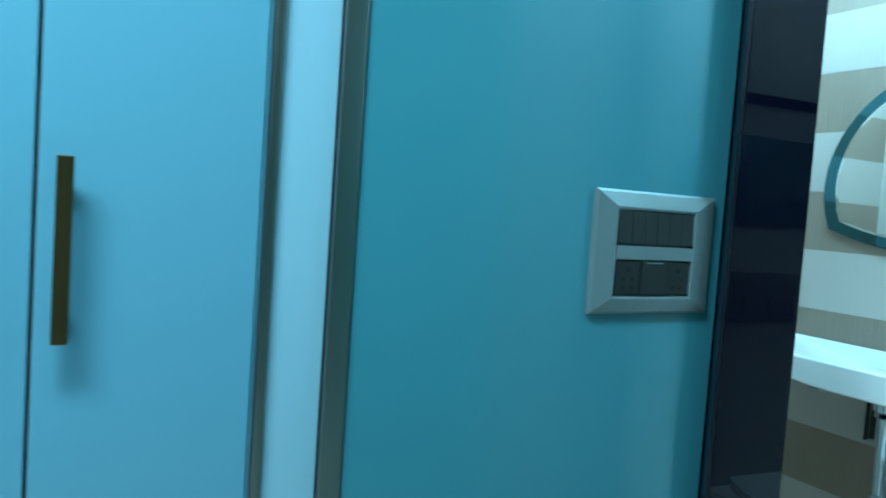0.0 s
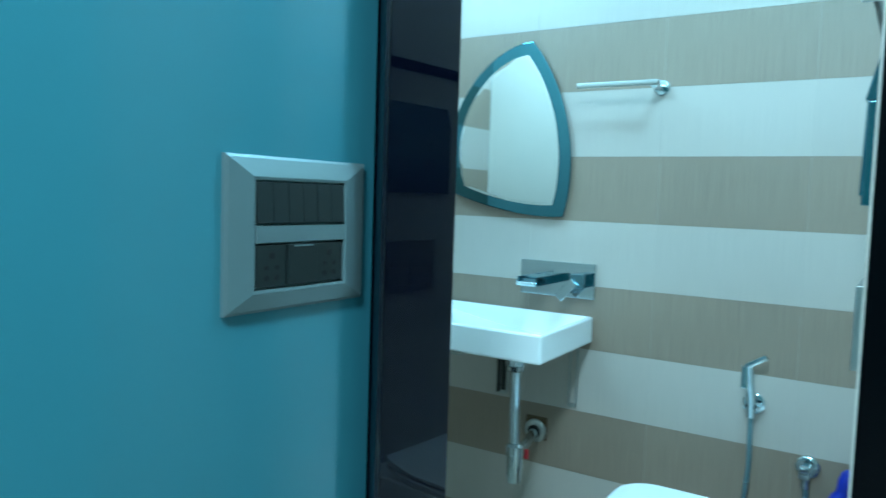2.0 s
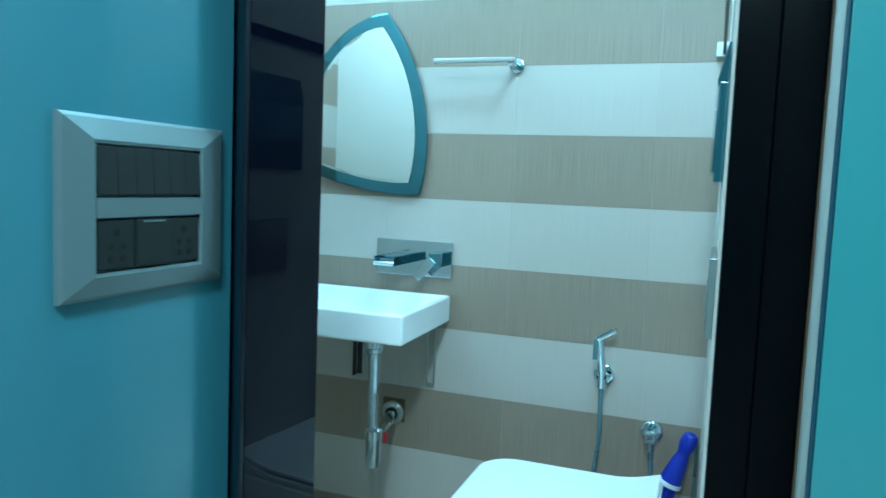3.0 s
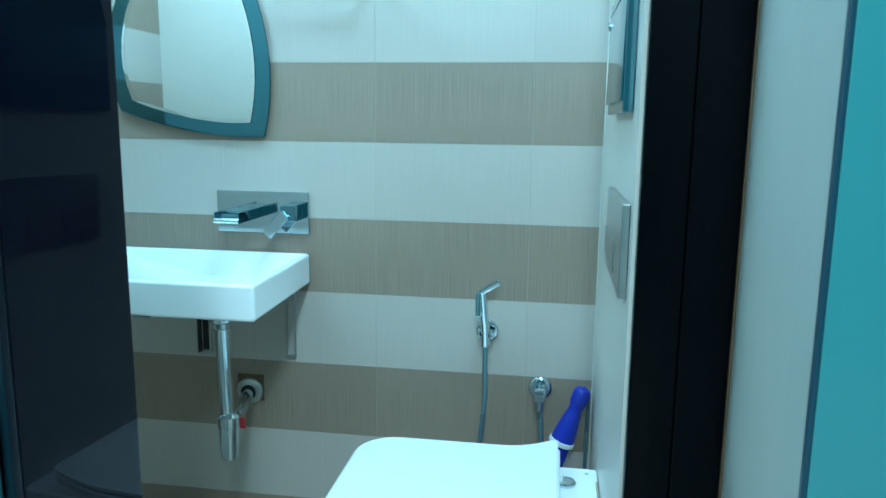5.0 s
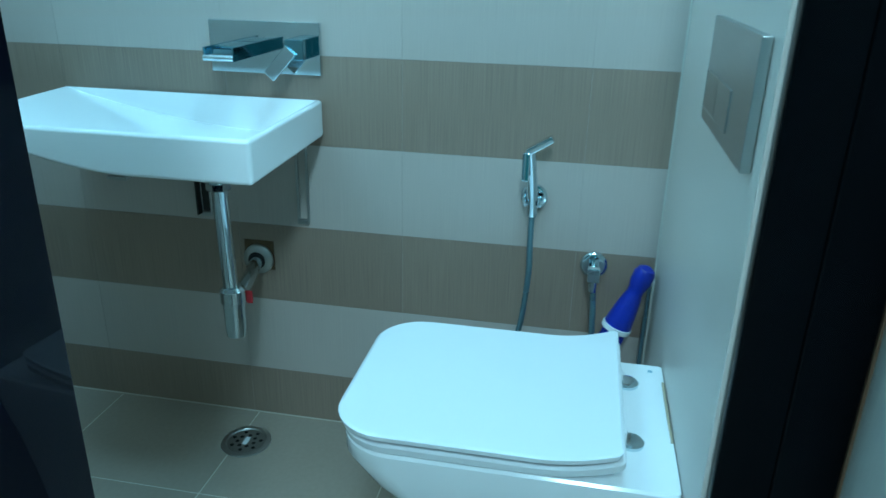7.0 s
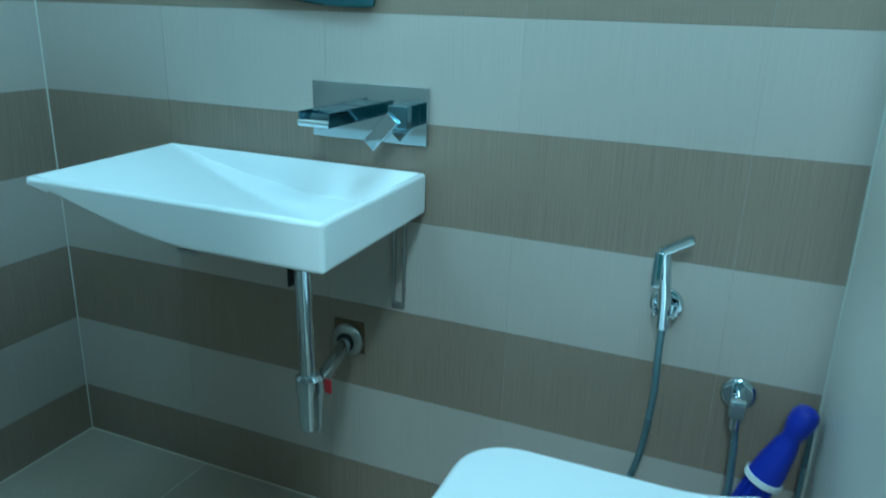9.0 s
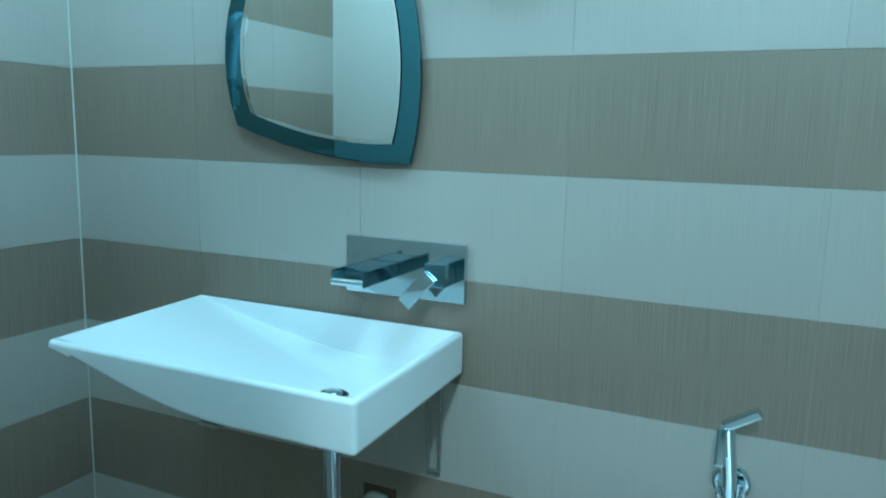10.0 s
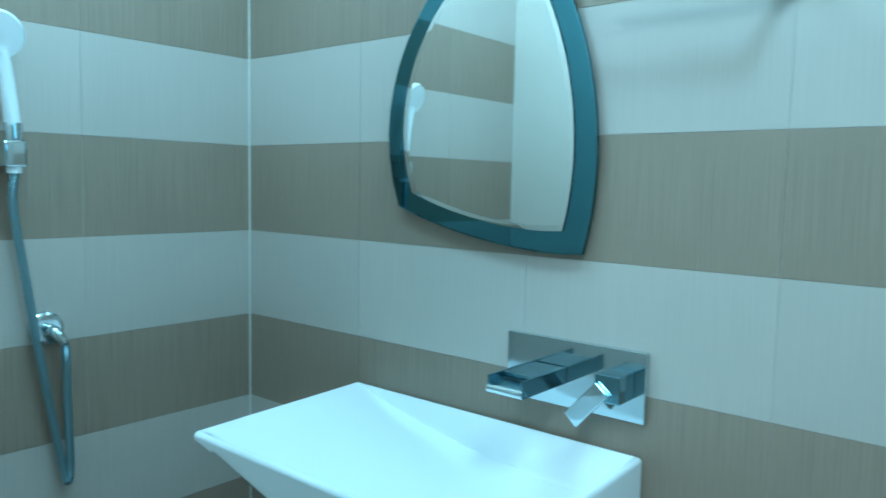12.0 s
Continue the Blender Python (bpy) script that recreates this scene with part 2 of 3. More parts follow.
# bedroom side
structure("floor_bedroom", box(-5.2, -1.20, -4.2, 1.3, -0.06, 0.0), WOOD_FLOOR, "pale bedroom floor", "floor")
structure("ceiling_bedroom", box(-5.2, -1.05, -4.2, 1.3, TALL, TALL + 0.06), CEILING, "white bedroom ceiling", "ceiling")
structure("wall_bedroom_far", box(-5.2, -1.14, -4.3, -4.2, 0, TALL), TEAL_PAINT, "teal painted bedroom wall", "wall")
structure("wall_bedroom_end", box(-5.3, -5.2, -4.3, 1.3, 0, TALL), TEAL_PAINT, "teal painted bedroom wall", "wall")
structure("wall_bedroom_right", box(-1.205, -1.02, -4.2, -0.30, 0, TALL), WHITE_PAINT, "plastered wall behind the teal panel", "wall")
structure("wall_corner", prism([(-0.770, -0.1490), (-1.205, -0.108), (-1.205, -0.2995), (-0.64, -0.2995), (-0.64, -0.150)], TALL, Matrix.Identity(4)), WHITE_PAINT, "pale plastered reveal of the doorway", "wall")
structure("wall_blue_backing", box(-5.2, -1.20, 0.70, 1.3, 0, TALL), WHITE_PAINT, "wall behind the blue panelling", "wall")
structure("lintel", box(-1.20, -1.05, -0.13, 0.69, 2.14, TALL), WHITE_PAINT, "white wall above the bathroom door", "wall")

structure("trim_left", box(-0.0032, -0.0005, WIDE - 0.0032, WIDE - 0.0005, 0.0, HIGH - 0.001), GROUT, "white grout bead in the tiled corner", "trim")
structure("trim_door_side", box(INNER + 0.0005, INNER + 0.0035, WIDE - 0.0035, WIDE - 0.0005, 0.0, HIGH - 0.001), GROUT, "white grout bead in the tiled corner", "trim")
structure("trim_right", box(-0.0035, -0.0005, 0.0005, 0.0035, 0.0, HIGH - 0.001), GROUT, "white grout bead in the tiled corner", "trim")

# ---------------------------------------------------------------- blue panelling with wardrobe
X_EDGE = -1.215
panel = thing("wall_panel", (-1.58, 0.685, 0), "smooth blue laminate wall panel carrying the switch plate", "panel")
part("board", box(-1.940, X_EDGE - 0.001, 0.673, 0.699, 0.0, TALL - 0.002, 0.002), BLUE, panel)
part("edge_profile", box(-1.976, -1.943, 0.667, 0.699, 0.0, TALL - 0.002, 0.003), ALUMINIUM, panel, "brushed grey aluminium edge strip")

pilaster = thing("narrow_panel", (-2.01, 0.69, 0), "narrow blue laminate filler panel", "panel")
part("board", box(-2.054, -1.978, 0.676, 0.699, 0.0, TALL - 0.002, 0.002), NARROW_BLUE, pilaster)
part("edge_profile", box(-2.070, -2.055, 0.668, 0.699, 0.0, TALL - 0.002, 0.004), ALUMINIUM, pilaster, "grey aluminium edge strip")

wardrobe = thing("wardrobe", (-2.6, 0.69, 0), "blue laminate wardrobe with slim brass pulls", "wardrobe")
part("side_panel", box(-2.0745, -2.0710, 0.676, 0.699, 0.06, 2.62), LIGHT_BLUE, wardrobe)
for x0, x1, hx in ((-2.328, -2.0755, -2.301), (-2.80, -2.332, -2.37)):
    door = part("door", box(x0, x1, 0.672, 0.698, 0.06, 2.6, 0.003), LIGHT_BLUE, wardrobe)
    if hx > -2.35:
        pull = part("handle", box(hx - 0.009, hx + 0.009, 0.645, 0.655, 1.012, 1.226, 0.002), BRONZE, door, "slim antique brass bar handle")
        part("post", box(hx - 0.005, hx + 0.005, 0.655, 0.673, 1.04, 1.05, 0.001), BRONZE, door)
        part("post", box(hx - 0.005, hx + 0.005, 0.655, 0.673, 1.19, 1.20, 0.001), BRONZE, door)
part("plinth", box(-2.80, -2.076, 0.68, 0.699, 0.0, 0.058), LIGHT_BLUE, wardrobe)
part("cornice", box(-2.80, -2.076, 0.68, 0.699, 2.602, 2.69), LIGHT_BLUE, wardrobe)

# ---------------------------------------------------------------- door frame
frame_left = thing("door_frame", (-1.13, 0.65, 0), "black glossy laminate door jamb lining", "door frame", kind="structure")
part("jamb", prism([(-1.236, 0.6315), (-1.050, 0.620), (-1.050, 0.689), (-1.198, 0.689), (-1.199, 0.6725)], 2.139, Matrix.Identity(4), 0.0015), BLACK_GLOSS, frame_left, "black high-gloss jamb face")
part("stop", prism([(-1.2475, 0.6325), (-1.2365, 0.6318), (-1.1995, 0.6725), (-1.2135, 0.6725)], 2.139, Matrix.Identity(4), 0.0015), EDGE_NAVY, frame_left, "dark navy lipping beside the panel")
part("head", box(-1.198, -1.050, -0.12, 0.619, 2.08, 2.139, 0.002), BLACK_MATT, frame_left)
frame_right = thing("door_frame", (-0.82, -0.07, 0), "black painted door jamb with a grooved face", "door frame", kind="structure")
part("jamb", box(-0.774, -0.7525, -0.072, -0.0055, 0, HIGH - 0.002, 0.004), BLACK_SATIN, frame_right)
part("jamb", box(-0.772, -0.7525, -0.1450, -0.0725, 0, HIGH - 0.002, 0.004), BLACK_SATIN, frame_right)
part("bead", box(-0.7735, -0.767, -0.1485, -0.1453, 0, HIGH - 0.002), SEALANT_BROWN, frame_right, "thin brown sealant line")

side_panel = thing("wall_panel", (-1.212, -1.0, 0), "glossy teal laminate wall panel beside the doorway", "panel")
part("board", box(-1.2125, -1.2055, -4.198, -0.1125, 0.0, TALL - 0.002, 0.002), TEAL_LAMINATE, side_panel)
part("edge_strip", box(-1.2130, -1.2055, -0.1120, -0.1075, 0.72, TALL - 0.002, 0.0012), EDGE_BLUE, side_panel, "dark blue edge strip")

# ---------------------------------------------------------------- switch plate
switch = thing("switch_plate", (-1.388, 0.673, 1.14), "silver grey modular switch plate with dark switches and sockets", "switch")
own = bmesh.new()
X0, X1, Z0, Z1 = -1.526, -1.250, 1.037, 1.247
IX0, IX1, IZ0, IZ1 = -1.484, -1.308, 1.068, 1.215


def ring(bm, x0, x1, y, z0, z1):
    return [bm.verts.new(q) for q in ((x0, y, z0), (x1, y, z0), (x1, y, z1), (x0, y, z1))]


loops = [ring(own, X0, X1, 0.673, Z0, Z1), ring(own, X0, X1, 0.667, Z0, Z1), ring(own, X0 + 0.004, X1 - 0.004, 0.664, Z0 + 0.004, Z1 - 0.004),
         ring(own, IX0 - 0.004, IX1 + 0.004, 0.655, IZ0 - 0.004, IZ1 + 0.004), ring(own, IX0, IX1, 0.656, IZ0, IZ1), ring(own, IX0, IX1, 0.668, IZ0, IZ1)]
for a, b in zip(loops, loops[1:]):
    for k in range(4):
        own.faces.new((a[k], a[(k + 1) % 4], b[(k + 1) % 4], b[k]))
own.faces.new(loops[-1])
part("surround", own, PLATE_GREY, switch, "", False)
part("divider", box(IX0 + 0.001, IX1 - 0.001, 0.6545, 0.667, 1.131, 1.154, 0.001), PLATE_GREY, switch)
W6 = (IX1 - IX0 - 0.004) / 6
for k in range(6):
    x = IX0 + 0.002 + W6 * k
    own = box(x + 0.0002, x + W6 - 0.0002, 0.657, 0.667, 1.157, 1.2125, 0.0015)
    for v in own.verts:
        v.co.y -= 0.004 * (1.2125 - v.co.z) / 0.055 if v.co.y < 0.66 else 0
    part("rocker", own, SWITCH_DARK, switch)
for a, b, kind in ((0, 2, "socket"), (2, 4, "rocker"), (4, 6, "socket")):
    x0, x1 = IX0 + 0.002 + W6 * a, IX0 + 0.002 + W6 * b
    base = part(kind, box(x0 + 0.0006, x1 - 0.0006, 0.6565 if kind == "socket" else 0.6535, 0.667, 1.0715, 1.1285, 0.002), SWITCH_DARK, switch)
    if kind == "socket":
        xc = (x0 + x1) / 2
        # Pin holes are raised discs, their inner shade painted black.
        for dx, z, r in ((0, 1.1135, 0.0045), (-0.0095, 1.0975, 0.0034), (0.0095, 1.0975, 0.0034), (-0.0095, 1.0835, 0.0042), (0.0095, 1.0835, 0.0042)):
            part("pin_hole", lathe([(r, 0), (r, 0.0012)], (xc + dx, 0.6555, z), (0, 1, 0), 12), HOLE_SHADE, base)
    else:
        part("indicator", box(x0 + 0.01, x1 - 0.01, 0.6525, 0.6545, 1.1245, 1.1268, 0.0004), PLATE_GREY, base, "light grey marker line")

# ---------------------------------------------------------------- wash basin
basin = thing("wash_basin", (-0.2, 1.06, 0.80), "white ceramic wall-hung basin sloping down to one end", "basin")
TOP = 0.843


def basin_shell():
    """Rim outline about square; the floor ramps from the thin left tip to the deep right end."""
    bm = bmesh.new()
    nu, nv = 64, 56
    us = [0, 0.012, 0.02, 0.03] + [0.03 + 0.92 * k / nu for k in range(1, nu)] + [0.958, 0.964, 0.970, 0.978, 0.983, 1.0]
    vs = [0, 0.026, 0.034, 0.04] + [0.04 + 0.82 * k / nv for k in range(1, nv)] + [0.86 + 0.115 * k / 20 for k in range(21)] + [1.0]

    def place(u, v):
        """u from left to right, v from front to wall."""
        yl = 1.352 + 0.030 * v
        yr = 0.742 + 0.013 * v
        return -0.407 + 0.403 * v, yl + (yr - yl) * u

    def depth(u, v):
        ramp = 0.071 * (1 - (1 - min(u / 0.80, 1)) ** 1.7)
        side = min(1, max(0, (0.983 - u) / 0.016))
        slope = max(0, 0.975 - v) * 1.30
        front = min(1, max(0, (v - 0.026) / 0.030))
        h = max(0, 0.005 - abs(ramp - slope)) / 0.005
        return max(0, min(ramp, slope) - h * h * 0.00125) * side * front

    def under_z(u, v):
        t = min(1, u / 0.62)
        thick = 0.012 + 0.070 * math.sin(t * math.pi / 2) ** 1.2
        return TOP - max(thick, depth(u, v) + 0.010)

    top, low = [], []
    for u in us:
        top.append([])
        low.append([])
        for v in vs:
            x, y = place(u, v)
            top[-1].append(bm.verts.new((x, y, TOP - depth(u, v))))
            low[-1].append(bm.verts.new((x, y, under_z(u, v))))
    a, b = len(us), len(vs)
    for i in range(a - 1):
        for j in range(b - 1):
            bm.faces.new((top[i][j], top[i + 1][j], top[i + 1][j + 1], top[i][j + 1]))
            bm.faces.new((low[i][j], low[i][j + 1], low[i + 1][j + 1], low[i + 1][j]))
    for i in range(a - 1):
        bm.faces.new((top[i][0], low[i][0], low[i + 1][0], top[i + 1][0]))
        bm.faces.new((top[i][-1], top[i + 1][-1], low[i + 1][-1], low[i][-1]))
    for j in range(b - 1):
        bm.faces.new((top[0][j], top[0][j + 1], low[0][j + 1], low[0][j]))
        bm.faces.new((top[-1][j], low[-1][j], low[-1][j + 1], top[-1][j + 1]))
    bmesh.ops.recalc_face_normals(bm, faces=bm.faces)
    hull = set(top[0] + top[-1] + low[0] + low[-1] + [row[k] for row in top + low for k in (0, -1)])
    tip = set(q for row in low[:8] for q in row) | set(top[0])
    sharp = [e for e in bm.edges if e.verts[0] in hull and e.verts[1] in hull and not (e.verts[0] in tip and e.verts[1] in tip) and e.calc_face_angle(0) > 0.7]
    bmesh.ops.bevel(bm, geom=sharp, offset=0.008, segments=4, profile=0.5, affect="EDGES", clamp_overlap=True)
    return bm


part("bowl", basin_shell(), CERAMIC, basin)
waste_cup = part("drain", lathe([(0.027, 0.0), (0.026, 0.0012), (0.023, 0.0018), (0.021, -0.001), (0.001, -0.001)], (-0.24, 0.888, 0.7743), sides=32), CHROME, basin, "round chrome drain ring")
# Solid black disc in place of the shaded gap under the plug.
part("gap", lathe([(0.0215, 0.0), (0.0215, 0.001), (0.001, 0.0011)], (-0.24, 0.888, 0.7747), sides=28), HOLE_SHADE, waste_cup, "black disc for the shaded gap round the plug")
part("plug", lathe([(0.016, 0.0), (0.016, 0.0015), (0.013, 0.004), (0.001, 0.0045)], (-0.24, 0.888, 0.7755), sides=28), CHROME, waste_cup, "pop-up chrome plug")

for yy, name in ((0.812, "near"), (1.058, "far")):
    br = thing("basin_bracket", (-0.01, yy, 0.55), "dull steel support bracket under the basin", "bracket", "basin brackets")
    loop = bmesh.new()
    for dy in (-0.014, 0.010):
        box(-0.009, -0.002, yy + dy, yy + dy + 0.005, 0.556, 0.744, 0.001, 1, loop)
    box(-0.011, -0.002, yy - 0.014, yy + 0.015, 0.548, 0.560, 0.002, 1, loop)
    part("wall_strap", loop, DULL_STEEL, br)
    part("arm", box(-0.30, -0.002, yy - 0.012, yy + 0.012, 0.744, 0.7575, 0.002), DULL_STEEL, br)
part("web", box(-0.0075, -0.0025, 1.049, 1.068, 0.561, 0.744), DARK_STEEL, br, "dark rusted web")
part("flange", box(-0.030, -0.0095, 1.068, 1.0725, 0.556, 0.744, 0.001), DARK_STEEL, br, "dark rusted flange")
part("clip", box(-0.40, -0.36, 0.99, 1.03, 0.752, 0.758, 0.001), DULL_STEEL, br)

trap = thing("waste_trap", (-0.2, 0.918, 0.4), "chrome bottle trap and waste pipe below the basin", "pipe")
part("collar", lathe([(0.031, 0.702), (0.031, 0.725), (0.026, 0.727), (0.026, 0.762)], (-0.2, 0.918, 0), sides=24), CHROME, trap)
part("nut", lathe([(0.024, 0.682), (0.027, 0.685), (0.027, 0.698), (0.024, 0.701)], (-0.2, 0.918, 0), sides=8), CHROME, trap)
part("tailpipe", tube(rounded_path([(-0.2, 0.918, 0.69), (-0.2, 0.915, 0.58), (-0.2, 0.912, 0.455)]), 0.0165, 16), CHROME, trap)
part("bottle", lathe([(0.012, 0.338), (0.021, 0.343), (0.023, 0.36), (0.0245, 0.425), (0.028, 0.427), (0.028, 0.455), (0.02, 0.462)], (-0.2, 0.909, 0), sides=24), CHROME, trap)
part("outlet_pipe", tube(rounded_path([(-0.185, 0.910, 0.425), (-0.12, 0.913, 0.437), (-0.012, 0.936, 0.446)]), 0.0155, 16), CHROME, trap)
part("wall_flange", lathe([(0.038, 0.001), (0.038, 0.006), (0.034, 0.011), (0.018, 0.016)], (0, 0.936, 0.446), (-1, 0, 0), 32), DULL_STEEL, trap)
part("wall_stain", box(-0.0014, -0.0004, 0.896, 0.972, 0.418, 0.494, 0.0004, 1), STAIN, trap, "dark stained square on the tiles")
# Black disc paints the shade between pipe and flange.
part("flange_gap", lathe([(0.0215, 0.0162), (0.0215, 0.0172), (0.001, 0.0173)], (0, 0.936, 0.446), (-1, 0, 0), 24), HOLE_SHADE, trap, "black disc for the shaded gap round the pipe")
part("tag", box(-0.172, -0.168, 0.878, 0.893, 0.410, 0.440, 0.001), RED_TAG, trap, "small red sticker")

# ---------------------------------------------------------------- basin mixer
mixer = thing("basin_mixer", (-0.01, 0.88, 0.95), "square chrome wall-mounted basin mixer with waterfall spout", "tap")
part("wall_plate", box(-0.014, -0.001, 0.753, 1.006, 0.896, 1.006, 0.0012), CHROME, mixer)
spout = part("spout", box(-0.138, -0.0145, 0.893, 0.950, 0.937, 0.944, 0.002), CHROME, mixer)
for y in (0.8885, 0.9505):
    part("spout_side", box(-0.144, -0.0145, y, y + 0.0042, 0.935, 0.963, 0.0012), CHROME_DARK_REFLECTION, spout)
part("spout_cover", box(-0.108, -0.018, 0.8935, 0.950, 0.956, 0.9625, 0.0015), CHROME_DARK_REFLECTION, spout)
part("apron", prism([(-0.1375, 0.9442), (-0.1080, 0.9442), (-0.1080, 0.9555), (-0.1130, 0.9555)], 0.0565, Matrix(((1, 0, 0, 0), (0, 0, 1, 0.8932), (0, 1, 0, 0), (0, 0, 0, 1))), 0.0008), CHROME_DARK_REFLECTION, spout, "sloping waterfall apron")
part("lip", tube([Vector((-0.141, y, 0.942)) for y in (0.889, 0.954)], 0.007, 14), CHROME, spout)
knob = part("handle_block", box(-0.066, -0.0145, 0.770, 0.812, 0.933, 0.976, 0.003), CHROME_DARK_REFLECTION, mixer)
own = box(-0.004, 0.004, -0.002, 0.074, -0.014, 0.014, 0.0015)
bmesh.ops.transform(own, matrix=Matrix.Translation((-0.071, 0.797, 0.953)) @ Matrix.Rotation(radians(-48), 4, "X"), verts=own.verts)
part("lever", own, CHROME, knob)

# ---------------------------------------------------------------- framed mirror
mirror = thing("wall_mirror", (-0.012, 1.06, 1.42), "arched pick-shaped mirror with a teal glass border", "mirror")


def pick_outline(inset):
    """A lopsided pointed arch with bowed sides and a bowed foot; inset draws it in towards its middle."""
    curves = [((0.868, 1.148), (0.825, 1.30), (0.845, 1.52), (0.993, 1.70)), ((0.993, 1.70), (1.16, 1.70), (1.372, 1.46), (1.266, 1.212)),
              ((1.266, 1.212), (1.15, 1.168), (0.98, 1.138), (0.868, 1.148))]
    out = []
    for a, b, c, d in curves:
        for k in range(16):
            t = k / 16
            w = ((1 - t) ** 3, 3 * t * (1 - t) ** 2, 3 * t * t * (1 - t), t ** 3)
            y, z = (sum(f * q[n] for f, q in zip(w, (a, b, c, d))) for n in (0, 1))
            out.append((1.062 + (y - 1.062) * (1 - inset / 0.213), 1.40 + (z - 1.40) * (1 - inset / 0.27)))
    return out


def ring_plate(outer, inner, x_out, x_in, x_back):
    """A border between two outlines of as many points, with a sloped face."""
    bm = bmesh.new()
    rows = [[bm.verts.new((x, y, z)) for y, z in line] for line, x in ((outer, x_back), (outer, x_out + 0.0005), (pick_outline(0.003), x_out), (inner, x_in), (inner, x_back))]
    for a, b in zip(rows, rows[1:]):
        for k in range(len(a)):
            bm.faces.new((a[k], a[(k + 1) % len(a)], b[(k + 1) % len(a)], b[k]))
    return bm


part("backing", prism(pick_outline(0.02), 0.008, Matrix.Translation((-0.001, 0, 0)) @ ON_BACK), BLACK_MATT, mirror)
part("border", ring_plate(pick_outline(0), pick_outline(0.038), -0.019, -0.019, -0.0092), TEAL_GLASS, mirror, "teal tinted mirror border", False)
glass = part("glass", prism(pick_outline(0.047), 0.009, Matrix.Translation((-0.0135, 0, 0)) @ ON_BACK), MIRROR, mirror, "clear mirror glass")
bevel_bm = bmesh.new()
rows = [[bevel_bm.verts.new((x, y, z)) for y, z in line] for line, x in ((pick_outline(0.0383), -0.0219), (pick_outline(0.0415), -0.0223), (pick_outline(0.0468), -0.0226))]
for low, high in zip(rows, rows[1:]):
    for k in range(len(low)):
        m = (k + 1) % len(low)
        bevel_bm.faces.new((low[k], low[m], high[m], high[k]))
part("bevelled_edge", bevel_bm, MIRROR, mirror, "bright bevelled edge")

# ---------------------------------------------------------------- towel bar
bar = thing("towel_bar", (-0.05, 0.68, 1.53), "short chrome towel bar on a single post", "towel rail")
part("bar", box(-0.100, -0.082, 0.562, 0.805, 1.532, 1.546, 0.003), SATIN, bar)
part("post", lathe([(0.010, 0.012), (0.010, 0.086)], (0, 0.578, 1.534), (-1, 0, 0), 16), CHROME, bar)
part("rosette", lathe([(0.022, 0.001), (0.022, 0.010), (0.018, 0.013)], (0, 0.578, 1.534), (-1, 0, 0), 24), CHROME, bar)

# ---------------------------------------------------------------- toilet
toilet = thing("toilet", (-0.46, 0.0, 0.25), "white wall-hung toilet with closed square lid", "toilet")


def rounded_rect(x0, x1, y0, y1, radii, n=8):
    """Corner order: x0y0, x1y0, x1y1, x0y1."""
    out = []
    for (cx, cy, sx, sy, a0), r in zip(((x0, y0, 1, 1, 180), (x1, y0, -1, 1, 270), (x1, y1, -1, -1, 0), (x0, y1, 1, -1, 90)), radii):
        for k in range(n + 1):
            a = radians(a0 + 90 * k / n)
            out.append((cx + sx * r + r * math.cos(a), cy + sy * r + r * math.sin(a)))
    return out


def loft(loops):
    bm = bmesh.new()
    rows = [[bm.verts.new(q) for q in loop] for loop in loops]
    for a, b in zip(rows, rows[1:]):
        for k in range(len(a)):
            bm.faces.new((a[k], a[(k + 1) % len(a)], b[(k + 1) % len(a)], b[k]))
    bm.faces.new(rows[0][::-1])
    bm.faces.new(rows[-1])
    return bm


def level(z, x0, x1, y0, y1, radii):
    return [(x, y, z) for x, y in rounded_rect(x0, x1, y0, y1, radii)]


R_FRONT = 0.085
body = [level(0.060, -0.58, -0.36, 0.0015, 0.26, (0.01, 0.01, 0.09, 0.09)), level(0.088, -0.60, -0.345, 0.0015, 0.30, (0.01, 0.01, 0.10, 0.10)),
        level(0.188, -0.615, -0.325, 0.0015, 0.345, (0.01, 0.01, 0.11, 0.11)), level(0.288, -0.635, -0.305, 0.0015, 0.435, (0.01, 0.01, 0.11, 0.11)),
        level(0.353, -0.652, -0.29, 0.0015, 0.497, (0.01, 0.01, 0.10, 0.10)), level(0.401, -0.658, -0.285, 0.0015, 0.526, (0.008, 0.008, 0.09, 0.09)),
        level(0.427, -0.658, -0.285, 0.0015, 0.526, (0.008, 0.008, 0.09, 0.09)), level(0.431, -0.654, -0.289, 0.0015, 0.522, (0.008, 0.008, 0.086, 0.086))]
part("pan", loft(body), CERAMIC, toilet)


def lid_loop(z, grow, y_back):
    """Round the board: the wall's corner and one side to the front, then back along the other side."""
    q = level(z - 0.012, -0.664 - grow, -0.280 + grow, y_back, 0.534 + grow, (0.012, 0.012, R_FRONT, R_FRONT))
    along = [q[17][1] + (q[18][1] - q[17][1]) * (k / 16) ** 1.4 for k in range(1, 16)]
    return q[9:18] + [(q[17][0], y, q[0][2]) for y in along] + q[18:36] + [(q[0][0], y, q[0][2]) for y in along[::-1]] + q[0:9]


